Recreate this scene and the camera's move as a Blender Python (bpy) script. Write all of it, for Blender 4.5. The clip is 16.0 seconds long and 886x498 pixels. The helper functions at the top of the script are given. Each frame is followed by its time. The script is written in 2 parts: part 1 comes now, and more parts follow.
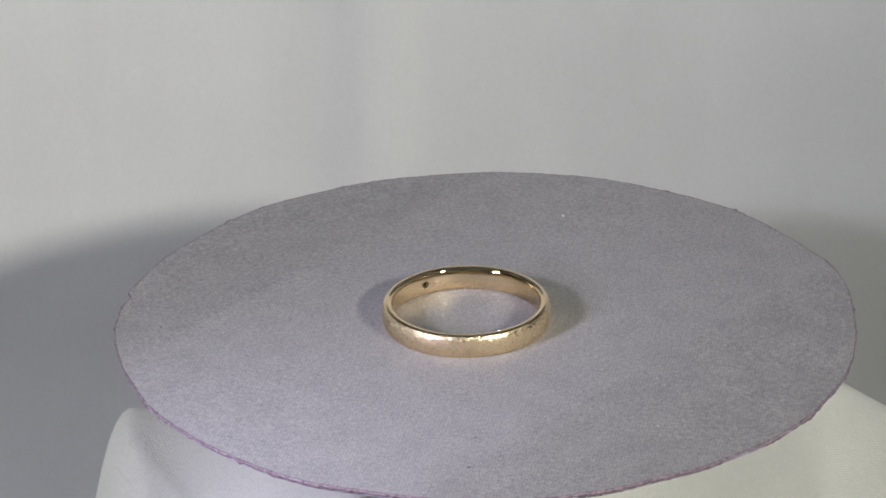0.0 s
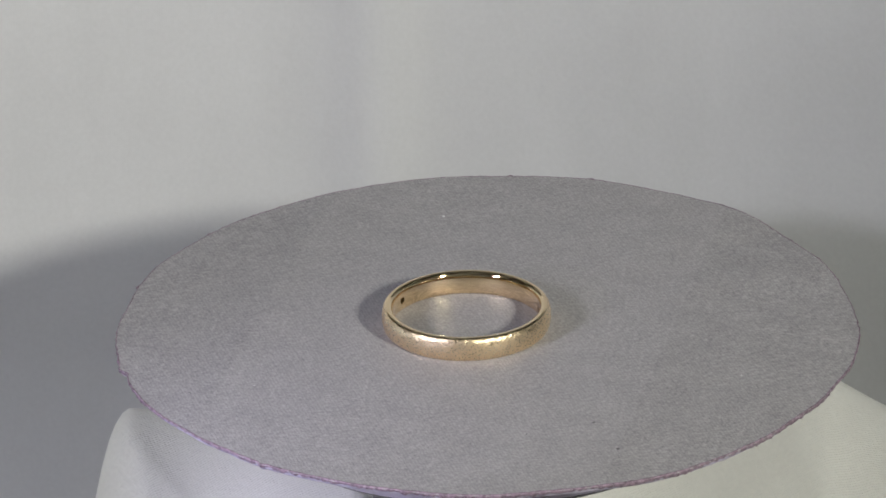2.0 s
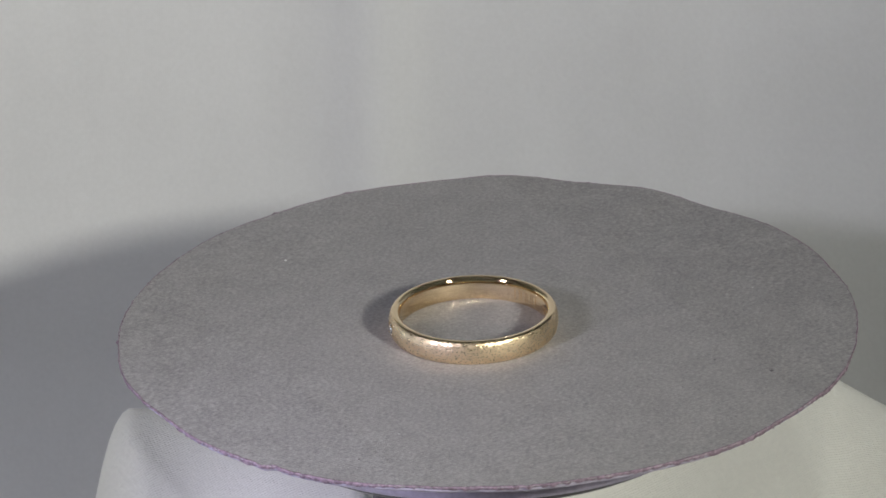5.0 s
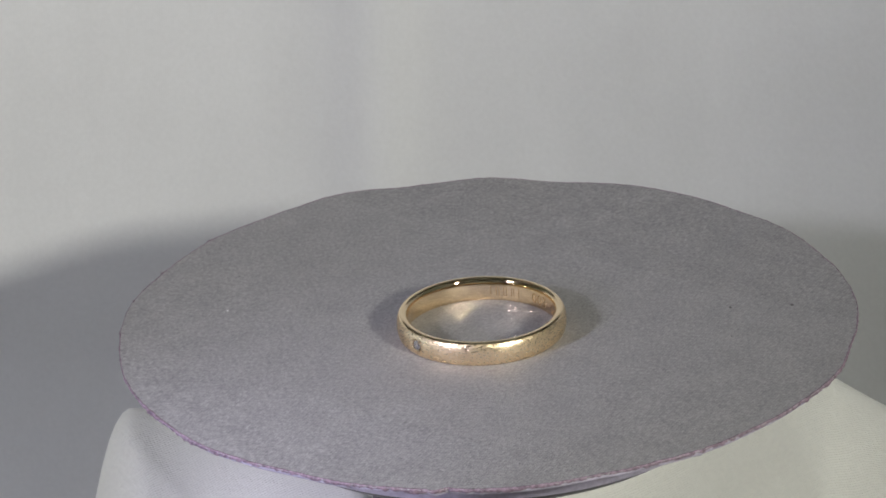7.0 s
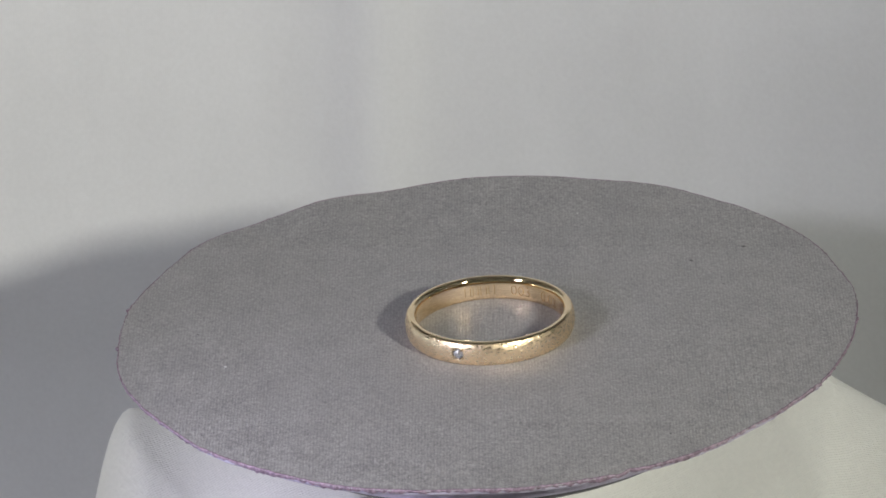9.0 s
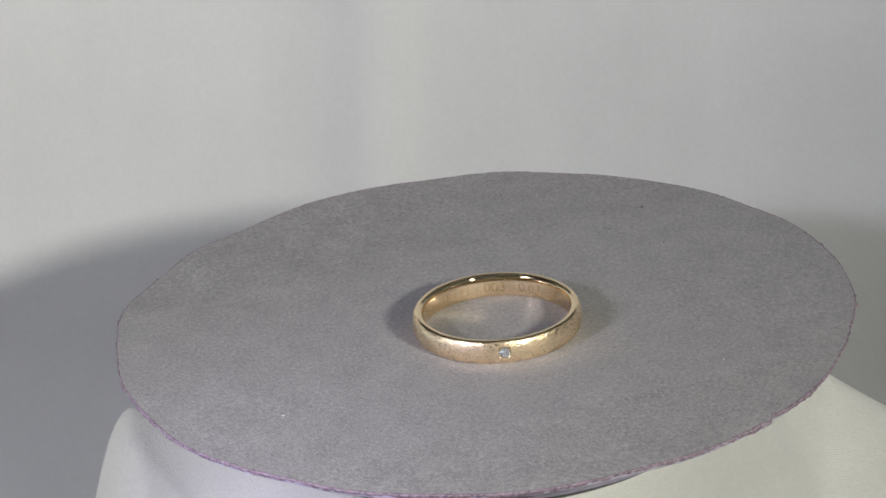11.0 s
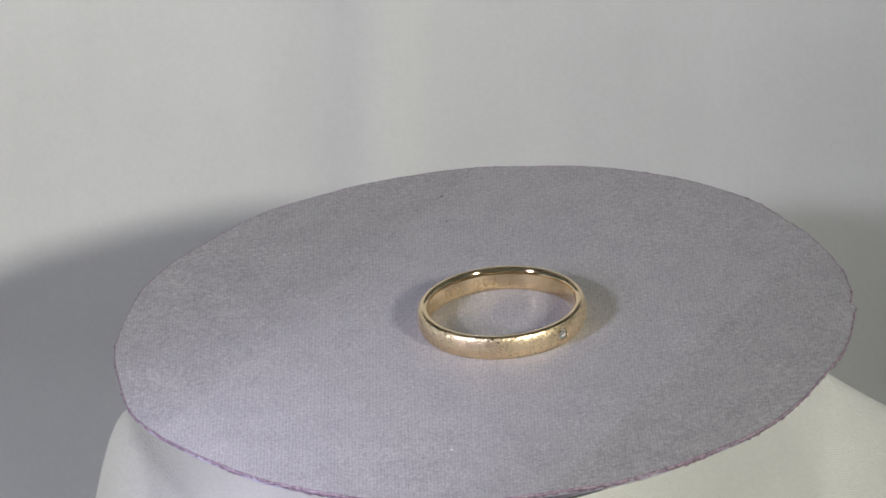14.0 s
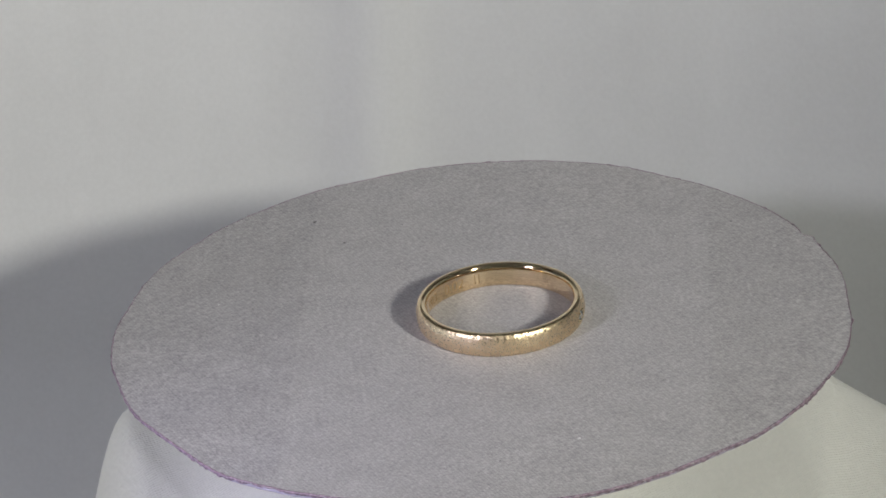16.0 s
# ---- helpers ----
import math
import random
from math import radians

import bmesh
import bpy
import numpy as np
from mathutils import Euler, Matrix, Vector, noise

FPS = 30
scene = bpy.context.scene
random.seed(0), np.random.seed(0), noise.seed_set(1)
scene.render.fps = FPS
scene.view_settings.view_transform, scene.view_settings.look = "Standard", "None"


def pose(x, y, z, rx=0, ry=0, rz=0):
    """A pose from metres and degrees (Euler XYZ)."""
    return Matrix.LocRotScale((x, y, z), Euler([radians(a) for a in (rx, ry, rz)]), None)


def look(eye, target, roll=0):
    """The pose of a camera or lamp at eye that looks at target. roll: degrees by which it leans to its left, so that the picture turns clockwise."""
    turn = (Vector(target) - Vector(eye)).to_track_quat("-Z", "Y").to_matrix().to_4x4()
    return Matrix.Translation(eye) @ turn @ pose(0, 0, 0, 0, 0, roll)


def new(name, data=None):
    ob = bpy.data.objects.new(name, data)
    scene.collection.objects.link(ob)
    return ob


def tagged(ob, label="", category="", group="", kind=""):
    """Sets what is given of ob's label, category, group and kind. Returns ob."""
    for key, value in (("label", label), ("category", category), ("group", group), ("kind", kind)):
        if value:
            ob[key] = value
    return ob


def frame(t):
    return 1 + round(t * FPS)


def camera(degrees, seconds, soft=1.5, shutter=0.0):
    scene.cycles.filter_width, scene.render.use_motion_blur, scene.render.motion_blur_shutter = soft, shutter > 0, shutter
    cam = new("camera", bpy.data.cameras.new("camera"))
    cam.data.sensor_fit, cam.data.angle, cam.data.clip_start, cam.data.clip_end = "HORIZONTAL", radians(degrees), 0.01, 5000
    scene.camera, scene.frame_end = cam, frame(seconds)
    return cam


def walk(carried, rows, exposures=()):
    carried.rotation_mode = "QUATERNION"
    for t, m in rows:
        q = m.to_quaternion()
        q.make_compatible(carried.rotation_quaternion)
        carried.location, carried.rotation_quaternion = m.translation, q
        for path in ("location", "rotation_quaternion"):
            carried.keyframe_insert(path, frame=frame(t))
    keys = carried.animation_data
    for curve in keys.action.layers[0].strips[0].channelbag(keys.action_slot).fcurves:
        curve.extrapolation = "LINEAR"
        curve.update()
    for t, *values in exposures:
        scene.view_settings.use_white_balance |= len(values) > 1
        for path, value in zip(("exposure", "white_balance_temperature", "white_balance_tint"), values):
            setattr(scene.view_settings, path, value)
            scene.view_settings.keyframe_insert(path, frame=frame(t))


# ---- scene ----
MM = 0.001

# ---- camera: a long lens on a tripod, level and still ----
cam = camera(9.509, 16.0, soft=1.75)
STAND = look((-0.000431, -0.565484, 0.278196), (-0.004721, -0.023465, 0.020908), 0)
# the film camera follows the brightness of the turning card a little
walk(cam, [(0, STAND), (16, STAND)], [(0, -0.07), (1.5, -0.12), (3.5, -0.26), (7, -0.13), (9, -0.05), (12.5, 0.02), (14.5, -0.08), (16, -0.20)])

# The turntable's axis leans a little to one side; the card on it lies a little askew.
LEAN = Matrix.Rotation(radians(2.761), 4, Vector((0.00715, -0.90336, 0.42881)))
ASKEW = pose(0, 0, 0, 0.291, 0, 0) @ pose(0, 0, 0, 0, 1.556, 0)
RING_SPOT = Matrix.Translation((-1.996 * MM, 0.868 * MM, 0.0))


def turned(t):
    """The pose of the card on the turntable at t seconds."""
    s = (t - 8) / 8
    turn = 8.84 + 13.617 * t - 0.634 * (s * s - 1) - 0.9 * (s ** 3 - s)
    return LEAN @ pose(0, 0, 0, 0, 0, turn) @ ASKEW


# ---- world and lamps ----
scene.cycles.caustics_reflective, scene.cycles.blur_glossy = True, 0.22
scene.cycles.sample_clamp_indirect = 0
world = bpy.data.worlds.new("world")
scene.world = world
world.use_nodes = True
world.node_tree.nodes["Background"].inputs[0].default_value = (0.72, 0.86, 1.0, 1)
world.node_tree.nodes["Background"].inputs[1].default_value = 3.3


def lamp(name, at, target, watts, size, colour, beam=0):
    """A small lamp head: a disc, or with a beam in degrees a reflector lamp."""
    data = bpy.data.lights.new(name, "SPOT" if beam else "AREA")
    data.energy, data.color = watts, colour
    if beam:
        data.shadow_soft_size, data.spot_size, data.spot_blend = size / 2, radians(beam), 1.0
    else:
        data.shape, data.size = "DISK", size
    ob = new(name, data)
    ob.matrix_world = look(at, target)
    return ob


lamp("lamp_warm", (0.225, -0.300, 0.205), (-0.112, 0.075, -0.005), 6.75, 0.046, (1.0, 0.985, 0.90), 47)
lamp("lamp_cool", (-0.190, -0.150, 0.124), (-0.025, 0.01, -0.01), 0.33, 0.030, (0.88, 0.87, 1.0))
# unseen third lamp, added for the lilac glow on the card's front and the cloth
lamp("lamp_lilac", (-0.122, -0.124, 0.052), (-0.023, -0.031, -0.023), 0.84, 0.012, (0.74, 0.71, 1.0), 35)


# ---- materials ----
def material(name):
    m = bpy.data.materials.new(name)
    m.use_nodes = True
    return m, m.node_tree.nodes, m.node_tree.links, m.node_tree.nodes["Principled BSDF"]


def node(nodes, kind, **inputs):
    n = nodes.new(kind)
    for key, value in inputs.items():
        n.inputs[key.replace("_", " ")].default_value = value
    return n


def ramp(nodes, links, fac, *stops):
    r = nodes.new("ShaderNodeValToRGB")
    while len(r.color_ramp.elements) < len(stops):
        r.color_ramp.elements.new(0.5)
    for e, (at, c) in zip(r.color_ramp.elements, stops):
        e.position, e.color = at, (*c, 1)
    links.new(fac, r.inputs[0])
    return r.outputs[0]


def spot(nodes, links, scale, detail=3.0, rough=0.6, stretch=None, turn=0.0):
    """Noise in the object's own space; scale in cells per metre."""
    tc = nodes.new("ShaderNodeTexCoord")
    vec = tc.outputs["Object"]
    if stretch or turn:
        mp, ms = nodes.new("ShaderNodeMapping"), nodes.new("ShaderNodeMapping")
        mp.inputs["Rotation"].default_value = (0, 0, turn)
        ms.inputs["Scale"].default_value = stretch or (1, 1, 1)
        links.new(vec, mp.inputs[0])
        links.new(mp.outputs[0], ms.inputs[0])
        vec = ms.outputs[0]
    n = node(nodes, "ShaderNodeTexNoise", Scale=scale, Detail=detail, Roughness=rough)
    links.new(vec, n.inputs["Vector"])
    return n.outputs["Fac"]


def threads(nodes, links, pitch, turn, wobble=1.5):
    """Parallel threads of that pitch in the object's xy plane."""
    tc = nodes.new("ShaderNodeTexCoord")
    mp = nodes.new("ShaderNodeMapping")
    mp.inputs["Rotation"].default_value = (0, 0, turn)
    links.new(tc.outputs["Object"], mp.inputs[0])
    w = node(nodes, "ShaderNodeTexWave", Scale=0.314 / pitch, Distortion=wobble, Detail=2.0, Detail_Scale=1.2)
    w.bands_direction = "X"
    links.new(mp.outputs[0], w.inputs["Vector"])
    return w.outputs["Fac"]


def maths(nodes, links, op, a, b):
    n = nodes.new("ShaderNodeMath")
    n.operation = op
    for k, x in enumerate((a, b)):
        if isinstance(x, (int, float)):
            n.inputs[k].default_value = x
        else:
            links.new(x, n.inputs[k])
    return n.outputs[0]


def bump(nodes, links, height, strength, distance, normal=None):
    b = node(nodes, "ShaderNodeBump", Strength=strength, Distance=distance)
    links.new(height, b.inputs["Height"])
    if normal:
        links.new(normal, b.inputs["Normal"])
    return b.outputs[0]


def make_felt():
    """Grey twill facing of the card: ribs one way, so that it shines more across them than along them."""
    m, n, l, p = material("grey_woven_facing")
    grain = spot(n, l, 1900, 3, 0.8)
    fine = spot(n, l, 6000, 2, 0.6)
    patch = spot(n, l, 220, 4, 0.65)
    dash = spot(n, l, 3000, 2, 0.6, stretch=(1.0, 0.6, 1.0), turn=radians(-47))
    a, b = threads(n, l, 0.36 * MM, radians(-47), 3.0), threads(n, l, 0.40 * MM, radians(20), 4.0)
    # pale fibre flecks, with the sparkle of the threads painted into the colour
    glint_fleck = ramp(n, l, spot(n, l, 3600, 1, 0.5, stretch=(1.0, 0.5, 1.0), turn=radians(-47)), (0.56, (0, 0, 0)), (0.72, (1, 1, 1)))
    mix = maths(n, l, "ADD", maths(n, l, "MULTIPLY", grain, 0.40), maths(n, l, "MULTIPLY", patch, 0.14))
    for height, share in ((fine, 0.11), (dash, 0.15), (maths(n, l, "SUBTRACT", a, 0.5), 0.045), (maths(n, l, "SUBTRACT", b, 0.5), 0.04), (glint_fleck, 0.08)):
        mix = maths(n, l, "ADD", mix, maths(n, l, "MULTIPLY", height, share))
    # beyond the two old creases the strips' shade is put into the colour; less shine too
    tc, mp, sep = n.new("ShaderNodeTexCoord"), n.new("ShaderNodeMapping"), n.new("ShaderNodeSeparateXYZ")
    mp.inputs["Rotation"].default_value = (0, 0, radians(-40))
    l.new(tc.outputs["Object"], mp.inputs[0])
    l.new(mp.outputs[0], sep.inputs[0])
    beyond = maths(n, l, "ADD", maths(n, l, "GREATER_THAN", sep.outputs[1], 26.5 * MM), maths(n, l, "LESS_THAN", sep.outputs[1], -22 * MM))
    mix = maths(n, l, "SUBTRACT", mix, maths(n, l, "MULTIPLY", beyond, 0.006))
    col = ramp(n, l, mix, (0.27, (0.098, 0.095, 0.093)), (0.38, (0.226, 0.219, 0.217)), (0.51, (0.41, 0.399, 0.395)))
    l.new(col, p.inputs["Base Color"])
    p.inputs["Roughness"].default_value = 0.75
    p.inputs["Specular IOR Level"].default_value = 1.0
    p.inputs["Anisotropic"].default_value = 0.9
    tan = n.new("ShaderNodeTangent")
    tan.direction_type, tan.uv_map = "UV_MAP", "weave"
    l.new(tan.outputs[0], p.inputs["Tangent"])
    h = maths(n, l, "ADD", maths(n, l, "MULTIPLY", a, 0.20), maths(n, l, "MULTIPLY", b, 0.16))
    h = maths(n, l, "ADD", h, maths(n, l, "MULTIPLY", maths(n, l, "ADD", grain, maths(n, l, "MULTIPLY", dash, 0.6)), 1.0))
    h = maths(n, l, "ADD", h, maths(n, l, "MULTIPLY", fine, 0.5))
    relief = bump(n, l, h, 0.9, 0.07 * MM)
    l.new(relief, p.inputs["Normal"])
    shine = node(n, "ShaderNodeBsdfAnisotropic", Color=(0.86, 0.84, 0.88, 1), Roughness=0.81, Anisotropy=0.48)
    l.new(tan.outputs[0], shine.inputs["Tangent"])
    l.new(relief, shine.inputs["Normal"])
    both = n.new("ShaderNodeMixShader")
    l.new(maths(n, l, "SUBTRACT", 0.19, maths(n, l, "MULTIPLY", beyond, 0.03)), both.inputs[0])
    l.new(p.outputs[0], both.inputs[1])
    l.new(shine.outputs[0], both.inputs[2])
    l.new(both.outputs[0], n["Material Output"].inputs["Surface"])
    return m


def make_cotton(name, pitch, colour, relief, turn, streaks, rib=0.55, fuzz=1.9, wobble=2.0):
    m, n, l, p = material(name)
    grain = spot(n, l, 1500, 3, 0.6)
    patch = spot(n, l, 45, 4, 0.55)
    a, b = threads(n, l, pitch, turn, wobble), threads(n, l, pitch * 1.25, turn + radians(91), wobble)
    f = maths(n, l, "ADD", maths(n, l, "MULTIPLY", grain, 0.3), maths(n, l, "MULTIPLY", patch, 0.4))
    f = maths(n, l, "ADD", f, maths(n, l, "MULTIPLY", spot(n, l, 70, 3, 0.5, stretch=(1, 1, streaks)), 0.3))
    lo = tuple(c * 0.90 for c in colour)
    l.new(ramp(n, l, f, (0.36, lo), (0.62, colour)), p.inputs["Base Color"])
    p.inputs["Roughness"].default_value = 0.9
    p.inputs["Sheen Weight"].default_value = 0.15
    h = maths(n, l, "ADD", maths(n, l, "MULTIPLY", a, rib), maths(n, l, "MULTIPLY", b, 0.16))
    h = maths(n, l, "ADD", h, maths(n, l, "MULTIPLY", grain, fuzz))
    l.new(bump(n, l, h, relief, 0.08 * MM), p.inputs["Normal"])
    return m


def plain(name, colour, rough, metal=0.0, cells=900, vary=0.18):
    m, n, l, p = material(name)
    f = spot(n, l, cells, 4, 0.65)
    l.new(ramp(n, l, f, (0.3, tuple(c * (1 - vary) for c in colour)), (0.7, tuple(min(1, c * (1 + vary)) for c in colour))), p.inputs["Base Color"])
    p.inputs["Roughness"].default_value, p.inputs["Metallic"].default_value = rough, metal
    l.new(bump(n, l, f, 0.15, 0.02 * MM), p.inputs["Normal"])
    return m


GOLD = (0.90, 0.715, 0.465)


def make_polished():
    m, n, l, p = material("polished_gold")
    f = spot(n, l, 700, 4, 0.7)
    fine = spot(n, l, 9000, 2, 0.5, stretch=(1, 1, 0.12))
    l.new(ramp(n, l, f, (0.3, tuple(c * 0.94 for c in GOLD)), (0.7, GOLD)), p.inputs["Base Color"])
    p.inputs["Metallic"].default_value = 1.0
    l.new(ramp(n, l, f, (0.35, (0.035,) * 3), (0.7, (0.085,) * 3)), p.inputs["Roughness"])
    l.new(bump(n, l, fine, 0.10, 0.006 * MM, bump(n, l, f, 0.12, 0.03 * MM)), p.inputs["Normal"])
    return m


def make_brushed():
    """Satin outer face: short crossing scratches over a soft, uneven hammering."""
    m, n, l, p = material("scratched_satin_gold")
    coarse = spot(n, l, 1050, 3, 0.65)
    s1 = spot(n, l, 5200, 2, 0.6, stretch=(1, 0.35, 1), turn=0.6)
    s2 = spot(n, l, 6000, 2, 0.6, stretch=(0.35, 1, 0.8), turn=-0.9)
    vor = node(n, "ShaderNodeTexVoronoi", Scale=2000.0)
    tc = n.new("ShaderNodeTexCoord")
    l.new(tc.outputs["Object"], vor.inputs["Vector"])
    l.new(ramp(n, l, coarse, (0.3, tuple(c * 0.9 for c in GOLD)), (0.7, GOLD)), p.inputs["Base Color"])
    p.inputs["Metallic"].default_value = 1.0
    l.new(ramp(n, l, s1, (0.35, (0.22,) * 3), (0.65, (0.46,) * 3)), p.inputs["Roughness"])
    h = maths(n, l, "ADD", s1, s2)
    nrm = bump(n, l, vor.outputs["Distance"], 0.14, 0.10 * MM, bump(n, l, coarse, 0.55, 0.2 * MM, bump(n, l, spot(n, l, 380, 2, 0.5), 0.35, 0.3 * MM)))
    l.new(bump(n, l, h, 0.38, 0.07 * MM, nrm), p.inputs["Normal"])
    return m


def make_diamond():
    m, n, l, p = material("diamond")
    p.inputs["Base Color"].default_value = (0.95, 0.97, 1, 1)
    p.inputs["Transmission Weight"].default_value = 0.88
    p.inputs["IOR"].default_value = 2.42
    p.inputs["Roughness"].default_value = 0.12
    return m


FELT = make_felt()
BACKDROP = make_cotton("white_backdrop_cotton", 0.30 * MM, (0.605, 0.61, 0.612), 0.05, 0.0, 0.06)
DRAPE = make_cotton("white_ribbed_cotton", 0.30 * MM, (0.865, 0.865, 0.805), 1.0, radians(-115), 1.0, 0.5, 1.5, 3.5)
PINK = plain("pink_frayed_fibre", (0.25, 0.185, 0.23), 0.9, cells=2200, vary=0.6)
LILAC = plain("lilac_grey_card", (0.42, 0.39, 0.48), 0.6)
GAP_DARK = plain("gap_dark_grey", (0.09, 0.088, 0.088), 0.55)
BLACK = plain("black_plastic", (0.03, 0.027, 0.032), 0.45)
POLISHED, BRUSHED, DIAMOND = make_polished(), make_brushed(), make_diamond()
# darker gold: the shade inside the engraved cuts is put into the colour
ENGRAVED_SHADE = plain("engraved_shade_gold", (0.50, 0.35, 0.18), 0.5, metal=1.0)
LINT = plain("white_lint", (0.85, 0.85, 0.85), 0.8)
DUST = plain("dark_grit", (0.17, 0.16, 0.17), 0.9)
WALLPAINT = plain("room_paint", (0.74, 0.73, 0.66), 0.9, cells=6)
WOOD = plain("brown_wood", (0.22, 0.14, 0.08), 0.6, cells=30)


# ---- helpers ----
def mesh_of(name, bm, mats, smooth=True):
    me = bpy.data.meshes.new(name)
    bm.normal_update()
    bm.to_mesh(me)
    bm.free()
    for m in mats if isinstance(mats, (list, tuple)) else (mats,):
        me.materials.append(m)
    if smooth:
        me.polygons.foreach_set("use_smooth", [True] * len(me.polygons))
    return me


def part(name, bm, mats, parent, label="", smooth=True):
    ob = new(name, mesh_of(name, bm, mats, smooth))
    ob.parent = parent
    return tagged(ob, label)


def box(bm, lo, hi):
    v = [bm.verts.new((x, y, z)) for x in (lo[0], hi[0]) for y in (lo[1], hi[1]) for z in (lo[2], hi[2])]
    for f in ((0, 1, 3, 2), (4, 6, 7, 5), (0, 4, 5, 1), (2, 3, 7, 6), (0, 2, 6, 4), (1, 5, 7, 3)):
        bm.faces.new([v[i] for i in f])


def lathe(bm, outline, n, closed=False):
    """Revolve (r, z) points round z; returns the rings of vertices."""
    rings = [[bm.verts.new((r * math.cos(2 * math.pi * k / n), r * math.sin(2 * math.pi * k / n), z)) for k in range(n)] for r, z in outline]
    pairs = list(zip(rings, rings[1:] + ([rings[0]] if closed else [])))[: len(rings) if closed else len(rings) - 1]
    for a, b in pairs:
        for k in range(n):
            bm.faces.new((a[k], a[(k + 1) % n], b[(k + 1) % n], b[k]))
    return rings


# ---- the room and the table ----
TABLE = -0.064


def room():
    for name, lo, hi, mat in (
        ("floor", (-2, -2.5, TABLE - 0.85), (2, 1.5, TABLE - 0.75), WOOD),
        ("ceiling", (-2, -2.5, 1.75), (2, 1.5, 1.85), WALLPAINT),
        ("wall_north", (-2, 1.5, TABLE - 0.75), (2, 1.6, 1.75), WALLPAINT),
        ("wall_south", (-2, -2.6, TABLE - 0.75), (2, -2.5, 1.75), WALLPAINT),
        # unseen wall in four pieces; its low gap is added to brighten what the ring mirrors
        ("wall_west_a", (-2.1, 1.45, TABLE - 0.75), (-2, 1.6, 1.75), WALLPAINT),
        ("wall_west_b", (-2.1, -2.6, TABLE - 0.75), (-2, -1.2, 1.75), WALLPAINT),
        ("wall_west_c", (-2.1, -1.2, TABLE - 0.75), (-2, 1.45, TABLE - 0.65), WALLPAINT),
        ("wall_west_d", (-2.1, -1.2, -0.03), (-2, 1.45, 1.75), WALLPAINT),
        ("wall_east", (2, -2.6, TABLE - 0.75), (2.1, 1.6, 1.75), WALLPAINT),
    ):
        bm = bmesh.new()
        box(bm, lo, hi)
        tagged(new(name, mesh_of(name, bm, mat, False)), "plain dull surface of a dim room", name.split("_")[0], kind="structure")
    table = tagged(new("table"), "plain brown wooden table under the white cloths", "table")
    table.location = (0, 0, TABLE - 0.75)
    bm = bmesh.new()
    box(bm, (-0.6, -0.45, 0.72), (0.6, 0.4, 0.75))
    part("tabletop", bm, WOOD, table, smooth=False)
    for x in (-0.56, 0.52):
        for y in (-0.41, 0.32):
            bm = bmesh.new()
            box(bm, (x, y, 0), (x + 0.04, y + 0.04, 0.72))
            part("leg", bm, WOOD, table, smooth=False)


def sheet(name, nx, ny, at, mat, thick=0.3 * MM):
    """A cloth from a function of (i, j) in 0..1."""
    bm = bmesh.new()
    grid = [[bm.verts.new(at(i / nx, j / ny)) for i in range(nx + 1)] for j in range(ny + 1)]
    for j in range(ny):
        for i in range(nx):
            bm.faces.new((grid[j][i], grid[j][i + 1], grid[j + 1][i + 1], grid[j + 1][i]))
    ob = new(name, mesh_of(name, bm, mat))
    mod = ob.modifiers.new("thickness", "SOLIDIFY")
    mod.thickness, mod.offset = thick, -1
    return ob


def smooth(a, b, x):
    x = min(1, max(0, (x - a) / (b - a)))
    return x * x * (3 - 2 * x)


def bell(x, w):
    return math.exp(-(x / w) ** 2)


WALL_Y = 0.087


def backdrop():
    def at(i, j):
        x = -0.12 + 0.24 * i
        s = 0.135 * j
        bend = 0.022
        arc = bend * math.pi / 2
        flat = 0.012
        if s < flat:
            y, z = WALL_Y - bend - flat + s, 0
        elif s < flat + arc:
            a = (s - flat) / bend
            y, z = WALL_Y - bend + bend * math.sin(a), bend - bend * math.cos(a)
        else:
            y, z = WALL_Y, bend + s - flat - arc
        up = smooth(0.0, 0.05, z)
        fold = 2.5 * bell(x + 0.0146, 0.0056)
        fold += 0.6 * bell(x - 0.0135 - 0.03 * (z - 0.06), 0.0012) * smooth(0.068, 0.076, z)
        fold += 1.6 * noise.noise((x * 16, z * 5, 3.1)) + 0.35 * noise.noise((x * 60, z * 30, 7.7))
        return (x, y - (4.8 if x < -0.025 else 2.7) * (x + 0.025) ** 2 - up * fold * MM, z + TABLE + 0.4 * MM)

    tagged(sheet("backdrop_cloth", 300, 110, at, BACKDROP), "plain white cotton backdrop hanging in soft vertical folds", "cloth")


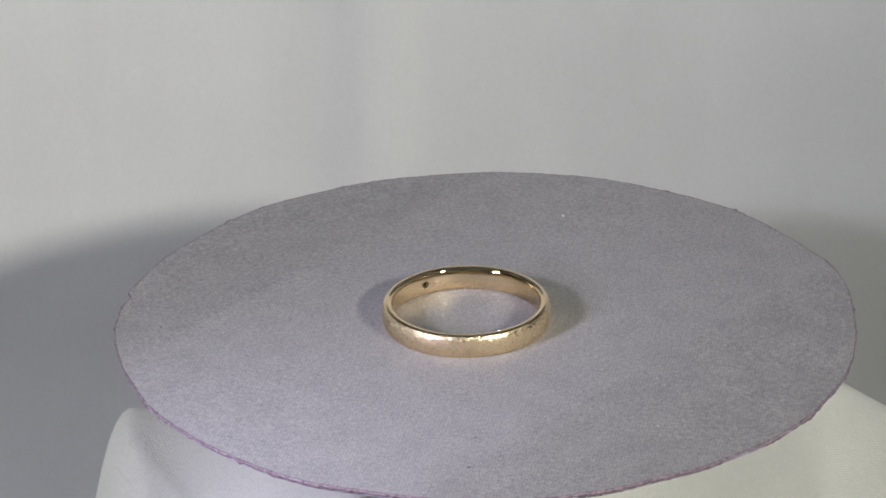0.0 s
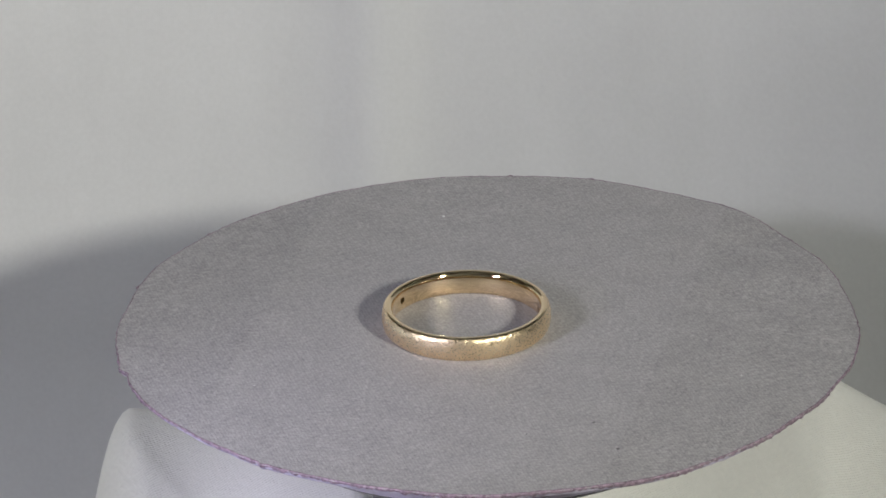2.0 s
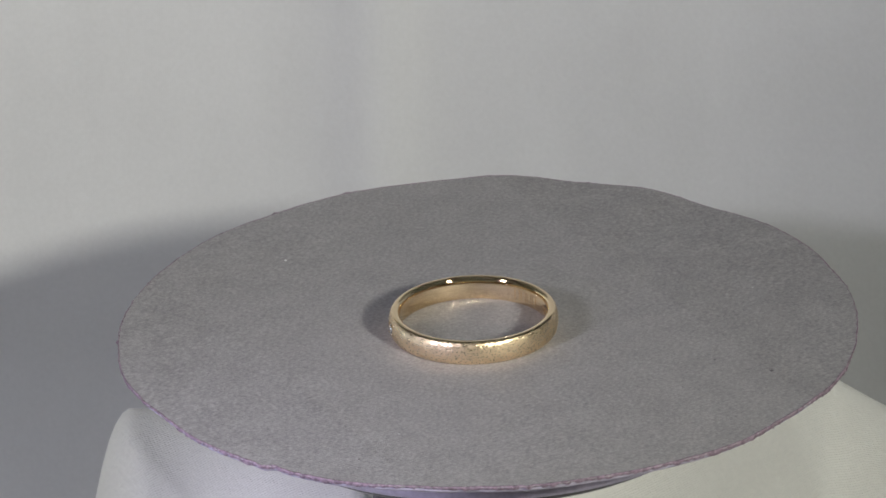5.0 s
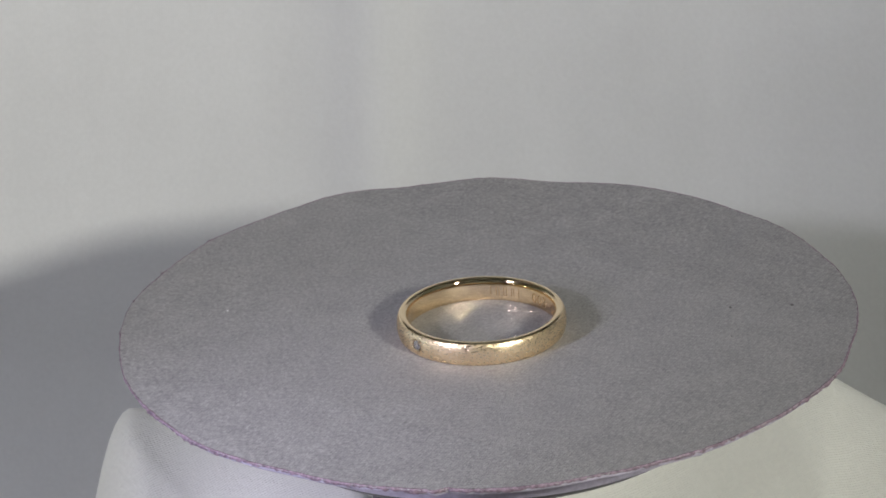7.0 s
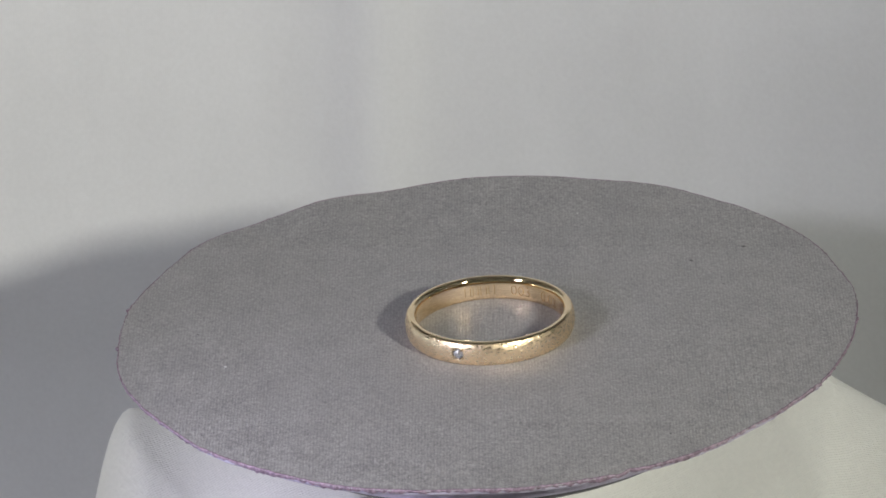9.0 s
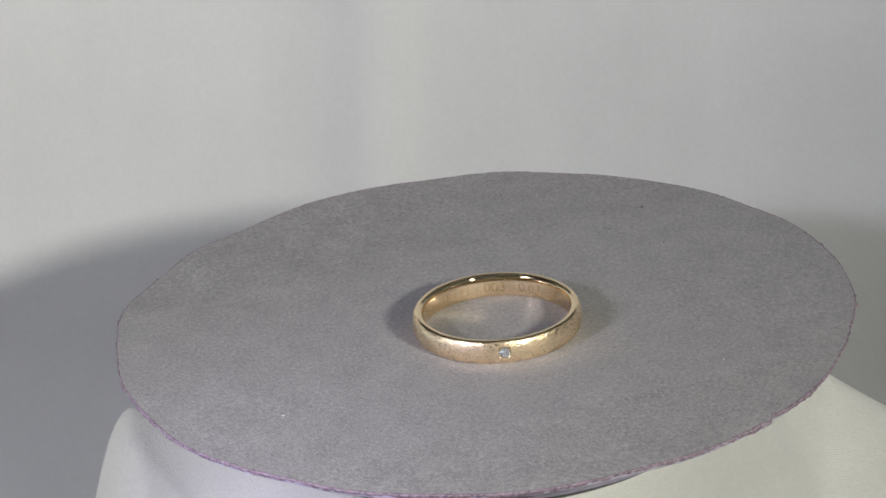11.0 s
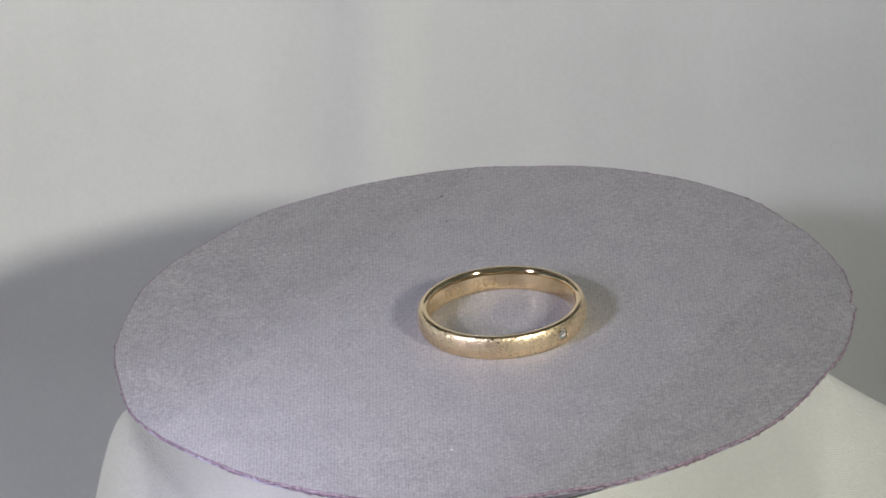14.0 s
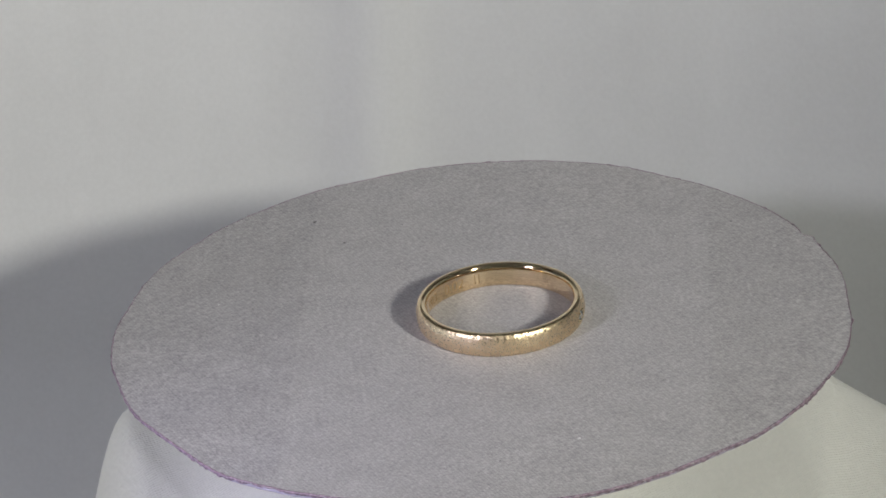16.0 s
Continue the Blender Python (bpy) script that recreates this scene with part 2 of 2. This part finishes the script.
def drape():
    """The white cloth heaped over the hidden block under the turntable."""
    def at(i, j):
        x, y = -0.105 + 0.235 * i, -0.085 + 0.155 * j
        crest_y = 0.029 + 0.004 * math.sin(x * 60 + 0.6)
        crest_z = -0.0215 - 0.38 * max(0, x - 0.0424) - 0.004 * smooth(0.0, -0.05, x) + 0.0006 * math.sin(x * 210)
        front = crest_y - y
        z = crest_z - 0.62 * (math.sqrt(front * front + 0.006 ** 2) - 0.006) if front > 0 else crest_z - 1.6 * (math.sqrt(front * front + 0.008 ** 2) - 0.008)
        left = -0.0490 + 0.002 * math.sin(y * 120 + 1) - x
        if left > -0.007:
            z -= 7.5 * (left + 0.007) ** 2 / (math.sqrt(left * left + 0.008 ** 2) + 0.006)
        out = 1.0 * noise.noise((x * 30, y * 45, 1.7)) + 0.35 * noise.noise((x * 90 + y * 50, y * 70, 5.2))
        crease = (x - 0.040) - 0.42 * (0.012 - y)
        out += 0.3 * math.tanh(crease / 0.0012) * bell(crease, 0.006) + 0.5 * bell(crease - 0.009, 0.0015) + 0.2 * bell(x + 0.034 + 0.5 * y, 0.0018)
        out += 0.4 * bell(x + 0.027 + 0.8 * y, 0.0010)
        z += out * MM
        # it bulges beside the column on one side and falls in behind it on the other
        z += 0.0012 * bell(x + 0.023, 0.012) * bell(y - 0.006, 0.016)
        edge = 0.026 + 1.7 * (y - 0.026)
        z -= 0.012 * smooth(0.0, 0.008, edge - x) * smooth(-0.016, -0.004, x)
        low = TABLE + 0.0006
        return (x, y, low + 0.5 * ((z - low) + math.sqrt((z - low) ** 2 + 0.002 ** 2)))

    tagged(sheet("draped_cloth", 260, 190, at, DRAPE), "creased off-white ribbed cotton cloth heaped under the turntable", "cloth")


# ---- turntable spindle, card, ring ----
def turntable():
    ob = tagged(new("turntable"), "small turntable with a pale platter on a black column", "turntable")
    ob.matrix_world = LEAN
    bm = bmesh.new()
    lathe(bm, [(0, -62 * MM), (10.5 * MM, -62 * MM), (11 * MM, -61.5 * MM), (11 * MM, -11.2 * MM), (10.6 * MM, -10.8 * MM), (0, -10.8 * MM)], 64)
    bm.transform(LEAN.inverted() @ Matrix.Translation((-2.3 * MM, 0, 0)))
    part("column", bm, BLACK, ob)
    bm = bmesh.new()
    lathe(bm, [(0, -8.1 * MM), (30.4 * MM, -8.1 * MM), (31.0 * MM, -7.9 * MM), (31.2 * MM, -7.4 * MM), (31.2 * MM, -1.6 * MM), (30.2 * MM, -1.1 * MM), (0, -1.1 * MM)], 160)
    platter = part("platter", bm, LILAC, ob, "pale lilac-grey plastic platter")
    # dark disc added below the platter; its colour gives the shade of the gap
    bm = bmesh.new()
    lathe(bm, [(0, -10 * MM), (27.8 * MM, -10 * MM), (28.3 * MM, -9.6 * MM), (28.5 * MM, -8.15 * MM), (0, -8.15 * MM)], 128)
    part("platter_gap_disc", bm, GAP_DARK, platter, "dark disc added under the platter to darken the gap there")
    return ob, platter


def around(a, b):
    return (a - b + 180) % 360 - 180


def rim(phi):
    """The hand-cut rim of the card: radius in metres at phi degrees."""
    r = 43.72 + 0.5 * bell(around(phi, 6), 9) - 0.2 * bell(around(phi, 280), 8) + 0.12 * bell(around(phi, 232), 8)
    r += 0.35 * bell(around(phi, 156.3), 0.9) - 0.4 * bell(around(phi, 158.6), 1.0) + 0.2 * bell(around(phi, 197.3), 0.45)
    r += 0.12 * math.sin(radians(7 * phi + 40)) + 0.10 * math.sin(radians(13 * phi))
    r += 0.16 * noise.noise((phi * 0.16, 0.3, 0.7)) + 0.10 * noise.noise((phi * 0.9, 4.3, 0.7))
    return r * MM


def warp(x, y):
    """How far the card is bent out of its plane: two old creases and a lifted rim."""
    off = -0.643 * x + 0.766 * y
    phi, q = math.degrees(math.atan2(y, x)), (math.hypot(x, y) / (43.7 * MM)) ** 3
    z = -0.010 * max(0, off - 26.5 * MM) - 0.008 * max(0, -22 * MM - off)
    lift = 0
    for at, wide, up in ((-1.5, 5, -0.29), (-16, 6, 0.36), (-28, 6, -0.29), (-73, 6, 0.26), (-100, 7, -0.12), (110, 8, -0.14), (91, 8, -0.17), (53, 9, -0.19)):
        lift += up * bell(around(phi, at), wide)
    for at, high in ((27.0 * MM, 0.12), (-22.5 * MM, 0.06)):  # the creases stand up as soft ridges
        z += high * MM * math.exp(-abs(off - at) / (3.6 * MM))
    return z + q * MM * (0.32 * bell(around(phi, 208), 20) - 0.22 * bell(around(phi, 72), 18) - 0.2 * bell(around(phi, 343), 14) + lift)


def card():
    ob = tagged(new("turntable_card"), "round hand-cut grey cloth-faced card with a frayed pink edge", "card disc")
    n, cx, cy = 540, 0.13 * MM, -0.388 * MM
    steps = [k / 80 for k in range(80)] + [0.994, 0.998, 1.0]

    def layer(zs, grow, rough, name, mat, label):
        bm = bmesh.new()
        rings = []
        for f, z in zs:
            row = []
            for k in range(n):
                phi = 360 * k / n
                r = f * (rim(phi) + grow)
                if f > 0.985:
                    r += rough * MM * noise.noise((phi * 1.7, z * 9000, 2.0))
                x, y = cx + r * math.cos(radians(phi)), cy + r * math.sin(radians(phi))
                row.append(bm.verts.new((x, y, z + warp(x, y))))
            rings.append(row)
        for a, b in zip(rings, rings[1:]):
            for k in range(n):
                bm.faces.new((a[k], a[(k + 1) % n], b[(k + 1) % n], b[k]))
        bm.faces.new(rings[0])
        bm.faces.new(rings[-1][::-1])
        bmesh.ops.recalc_face_normals(bm, faces=bm.faces[:])
        uv = bm.loops.layers.uv.new("weave")
        for face in bm.faces:
            for lp in face.loops:
                x, y = lp.vert.co.x, lp.vert.co.y
                lp[uv].uv = ((y * 0.602 - x * 0.799) * 10, (x * 0.602 + y * 0.799) * -10)
        part(name, bm, mat, ob, label)

    top = [(max(f, 0.02), 0.0) for f in steps]
    layer(top + [(1.002, -0.12 * MM), (1.0, -0.28 * MM), (0.9, -0.28 * MM), (0.02, -0.28 * MM)], 0, 0.10, "cloth_facing", FELT, "grey woven cloth facing")
    layer([(0.02, -0.285 * MM), (0.99, -0.285 * MM), (0.998, -0.40 * MM), (0.992, -0.8 * MM), (0.985, -1.0 * MM), (0.02, -1.05 * MM)], 0.02 * MM, 0.05, "card_backing", LILAC, "lilac-grey card backing")

    # frayed pink fibres along the cut
    bm = bmesh.new()
    m, rows = 1440, []
    for k in range(m):
        a = 360 * k / m
        c, d = math.cos(radians(a)), math.sin(radians(a))
        w = 0.10 + 0.16 * noise.noise((9 * c, 9 * d, 1.5)) + 0.14 * noise.noise((70 * c, 70 * d, 3.5))
        g = 0.34 + 0.3 * noise.noise((9 * c, 9 * d, 6.5)) + 0.12 * noise.noise((80 * c, 80 * d, 8.5))
        w, g = max(0.012, 0.4 * w), max(0.05, g + 0.22 * noise.noise((120 * c, 120 * d, 15.5)))
        tuft = 0.09 * max(0, noise.noise((60 * c, 60 * d, 11.5))) + 0.7 * max(0, noise.noise((45 * c, 45 * d, 21.5)) - 0.42)
        row = []
        for dr, z in ((-w, -0.01), (-w * 0.9, 0.035), (0.05 + tuft, 0.02), (0.08 + tuft, -0.08), (0.06, -g - 0.05), (-0.05, -g - 0.09)):
            r = rim(a) + dr * MM
            x, y = cx + r * c, cy + r * d
            row.append(bm.verts.new((x, y, z * MM + warp(x, y))))
        rows.append(row)
    for k in range(m):
        p, q = rows[k], rows[(k + 1) % m]
        for e in range(6):
            bm.faces.new((p[e], q[e], q[(e + 1) % 6], p[(e + 1) % 6]))
    bmesh.ops.recalc_face_normals(bm, faces=bm.faces[:])
    tagged(part("frayed_edge", bm, PINK, ob, "frayed pink fibres of the cut edge"), kind="stuff")
    return ob


SPECKS = (  # x, y, size in mm, dark
    (14.72, 27.82, 0.42, False), (-6.1, -28.6, 0.42, True), (-8.1, -35.6, 0.5, True), (14.8, -29.7, 0.26, False),
    (-37.7, 6.6, 0.34, True), (24.0, 24.1, 0.26, True), (-30.7, 3.5, 0.26, False), (-13.9, -26.2, 0.3, True),
)


def specks():
    made = []
    rnd = random.Random(9)
    for x, y, size, dark in SPECKS:
        bm = bmesh.new()
        bmesh.ops.create_icosphere(bm, subdivisions=2, radius=size * 0.5 * MM)
        for v in bm.verts:
            v.co *= 0.75 + 0.5 * noise.noise(v.co * 5000 + Vector((x, y, 0)))
            v.co.z *= 0.35
            v.co.x *= rnd.choice((1.0, 1.0, 1.3))
        low = min(v.co.z for v in bm.verts)
        bm.transform(Matrix.Translation((0, 0, -low)))
        name = "grit_speck" if dark else "lint_speck"
        ob = new(name, mesh_of(name, bm, DUST if dark else LINT))
        tagged(ob, "tiny dark grit speck lying on the grey card" if dark else "tiny white lint speck lying on the grey card", "speck", "specks on the card")
        made.append((ob, Matrix.Translation((x * MM, y * MM, warp(x * MM, y * MM)))))
    return made


RING_H, R_EDGE = 2.9, 9.38


def inside(z):
    """Radius of the rounded inner wall at height z, in mm."""
    return R_EDGE - 0.76 * max(0.0, 1 - (2 * z / RING_H - 1) ** 2) ** 0.2


def gold_ring():
    ob = tagged(new("ring"), "yellow gold band ring, scratched satin outside, one small diamond", "ring")
    n = 256
    outer = [(R_EDGE + 0.62 * math.cos(a) ** 0.75, RING_H / 2 * (1 + math.sin(a))) for a in (radians(-90 + 10 * k) for k in range(19))]
    inner = [(inside(RING_H / 2 * (1 + math.sin(a))), RING_H / 2 * (1 + math.sin(a))) for a in (radians(80 - 10 * k) for k in range(17))]
    bm = bmesh.new()
    rings = lathe(bm, [(r * MM, z * MM) for r, z in outer + inner], n, closed=True)
    bmesh.ops.recalc_face_normals(bm, faces=bm.faces[:])
    for f in bm.faces:
        c = f.calc_center_median()
        if math.hypot(c.x, c.y) > (R_EDGE + 0.12) * MM and 0.14 * MM < c.z < (RING_H - 0.09) * MM:
            f.material_index = 1
    band = part("band", bm, [POLISHED, BRUSHED], ob, "yellow gold band")
    # the drilled seat of the stone
    a = radians(114.6)
    out = Vector((math.cos(a), math.sin(a), 0))
    seat = Matrix.Translation(Vector((0, 0, 1.5 * MM))) @ out.to_track_quat("Z", "Y").to_matrix().to_4x4()
    bm = bmesh.new()
    lathe(bm, [(0, 8 * MM), (0.42 * MM, 8 * MM), (0.42 * MM, 9.1 * MM), (0.69 * MM, 9.55 * MM), (0.71 * MM, 11 * MM), (0, 11 * MM)], 32)
    bmesh.ops.remove_doubles(bm, verts=bm.verts[:], dist=1e-7)
    bmesh.ops.recalc_face_normals(bm, faces=bm.faces[:])
    bm.transform(seat)
    drill = new("drill", mesh_of("drill", bm, POLISHED, False))
    mod = band.modifiers.new("seat", "BOOLEAN")
    mod.object, mod.operation, mod.solver = drill, "DIFFERENCE", "EXACT"
    mod.material_mode = "TRANSFER"
    dg = bpy.context.evaluated_depsgraph_get()
    cut = bpy.data.meshes.new_from_object(band.evaluated_get(dg))
    band.modifiers.clear()
    band.data = cut
    bpy.data.objects.remove(drill)
    # brilliant-cut stone
    bm = bmesh.new()
    girdle = 0.78 * MM
    tab = [Vector((0.36 * MM * math.cos(radians(45 * k + 22.5)), 0.36 * MM * math.sin(radians(45 * k + 22.5)), 0.36 * MM)) for k in range(8)]
    mid = [Vector((0.60 * MM * math.cos(radians(45 * k)), 0.60 * MM * math.sin(radians(45 * k)), 0.20 * MM)) for k in range(8)]
    gird = [Vector((girdle * math.cos(radians(22.5 * k)), girdle * math.sin(radians(22.5 * k)), 0)) for k in range(16)]
    pts = tab + mid + gird + [g * 0.995 + Vector((0, 0, -0.03 * MM)) for g in gird]
    pts += [Vector((0.4 * MM * math.cos(radians(45 * k)), 0.4 * MM * math.sin(radians(45 * k)), -0.42 * MM)) for k in range(8)] + [Vector((0, 0, -0.74 * MM))]
    for q in pts:
        bm.verts.new(q)
    bmesh.ops.convex_hull(bm, input=bm.verts[:])
    bm.transform(seat @ Matrix.Translation((0, 0, 9.80 * MM)) @ Matrix.Diagonal((0.86, 0.86, 0.86, 1)))
    part("diamond", bm, DIAMOND, ob, "small round brilliant diamond", smooth=False)
    for k in range(4):
        bm = bmesh.new()
        bmesh.ops.create_icosphere(bm, subdivisions=2, radius=0.2 * MM)
        b = radians(45 + 90 * k)
        bm.transform(seat @ Matrix.Translation((0.74 * MM * math.cos(b), 0.74 * MM * math.sin(b), 9.93 * MM)))
        part("grain", bm, POLISHED, ob)
    engrave(ob)
    return ob


def engrave(ob):
    """Numbers laid thinly on the inner wall in shade-dark gold, and bars for what is not lettered."""
    def wrap(bm, start, name):
        for v in bm.verts:
            a = radians(start) - v.co.x / 8.62
            z = v.co.y + 0.75
            r = (inside(z) - 0.004 - v.co.z) * MM
            v.co = Vector((r * math.cos(a), r * math.sin(a), z * MM))
        bmesh.ops.recalc_face_normals(bm, faces=bm.faces[:])
        part(name, bm, ENGRAVED_SHADE, ob, "engraved figure" if name == "figure" else "engraved mark", smooth=False)

    for text, start, step in (("003", -59.5, 6.0), ("0", -87.3, 0), (".", -92.2, 0), ("02", -95.6, 6.2)):
        for k, ch in enumerate(text):
            cu = bpy.data.curves.new("figure", "FONT")
            cu.body, cu.size, cu.extrude, cu.resolution_u, cu.offset = ch, 1.85, 0.012, 3, -0.03
            tmp = new("figure", cu)
            me = bpy.data.meshes.new_from_object(tmp.evaluated_get(bpy.context.evaluated_depsgraph_get()))
            bpy.data.objects.remove(tmp)
            bm = bmesh.new()
            bm.from_mesh(me)
            bmesh.ops.triangulate(bm, faces=bm.faces[:])
            wrap(bm, start - k * step, "figure")
    for start, width in ((-22.8, 0.75), (-29.4, 0.7), (-35.6, 0.75), (-42.0, 0.75), (-117.0, 0.6)):
        bm = bmesh.new()
        for lo, hi in (((0, 0.0), (0.08, 1.25)), ((width - 0.08, 0.0), (width, 1.25))):
            for k in range(5):
                box(bm, (lo[0], lo[1] + 0.25 * k, -0.012), (hi[0], lo[1] + 0.25 * k + 0.25, 0.012))
        wrap(bm, start, "engraved_bar")


room()
backdrop()
drape()
TURNTABLE, PLATTER = turntable()
CARD = card()
RING = gold_ring()
SPECK_LIST = specks()


def motions():
    times = [k * 0.5 for k in range(33)]
    walk(CARD, [(t, turned(t)) for t in times])
    walk(PLATTER, [(t, LEAN.inverted() @ turned(t)) for t in times])
    walk(RING, [(t, turned(t) @ RING_SPOT) for t in times])
    for ob, spot_at in SPECK_LIST:
        walk(ob, [(t, turned(t) @ spot_at) for t in times])


motions()
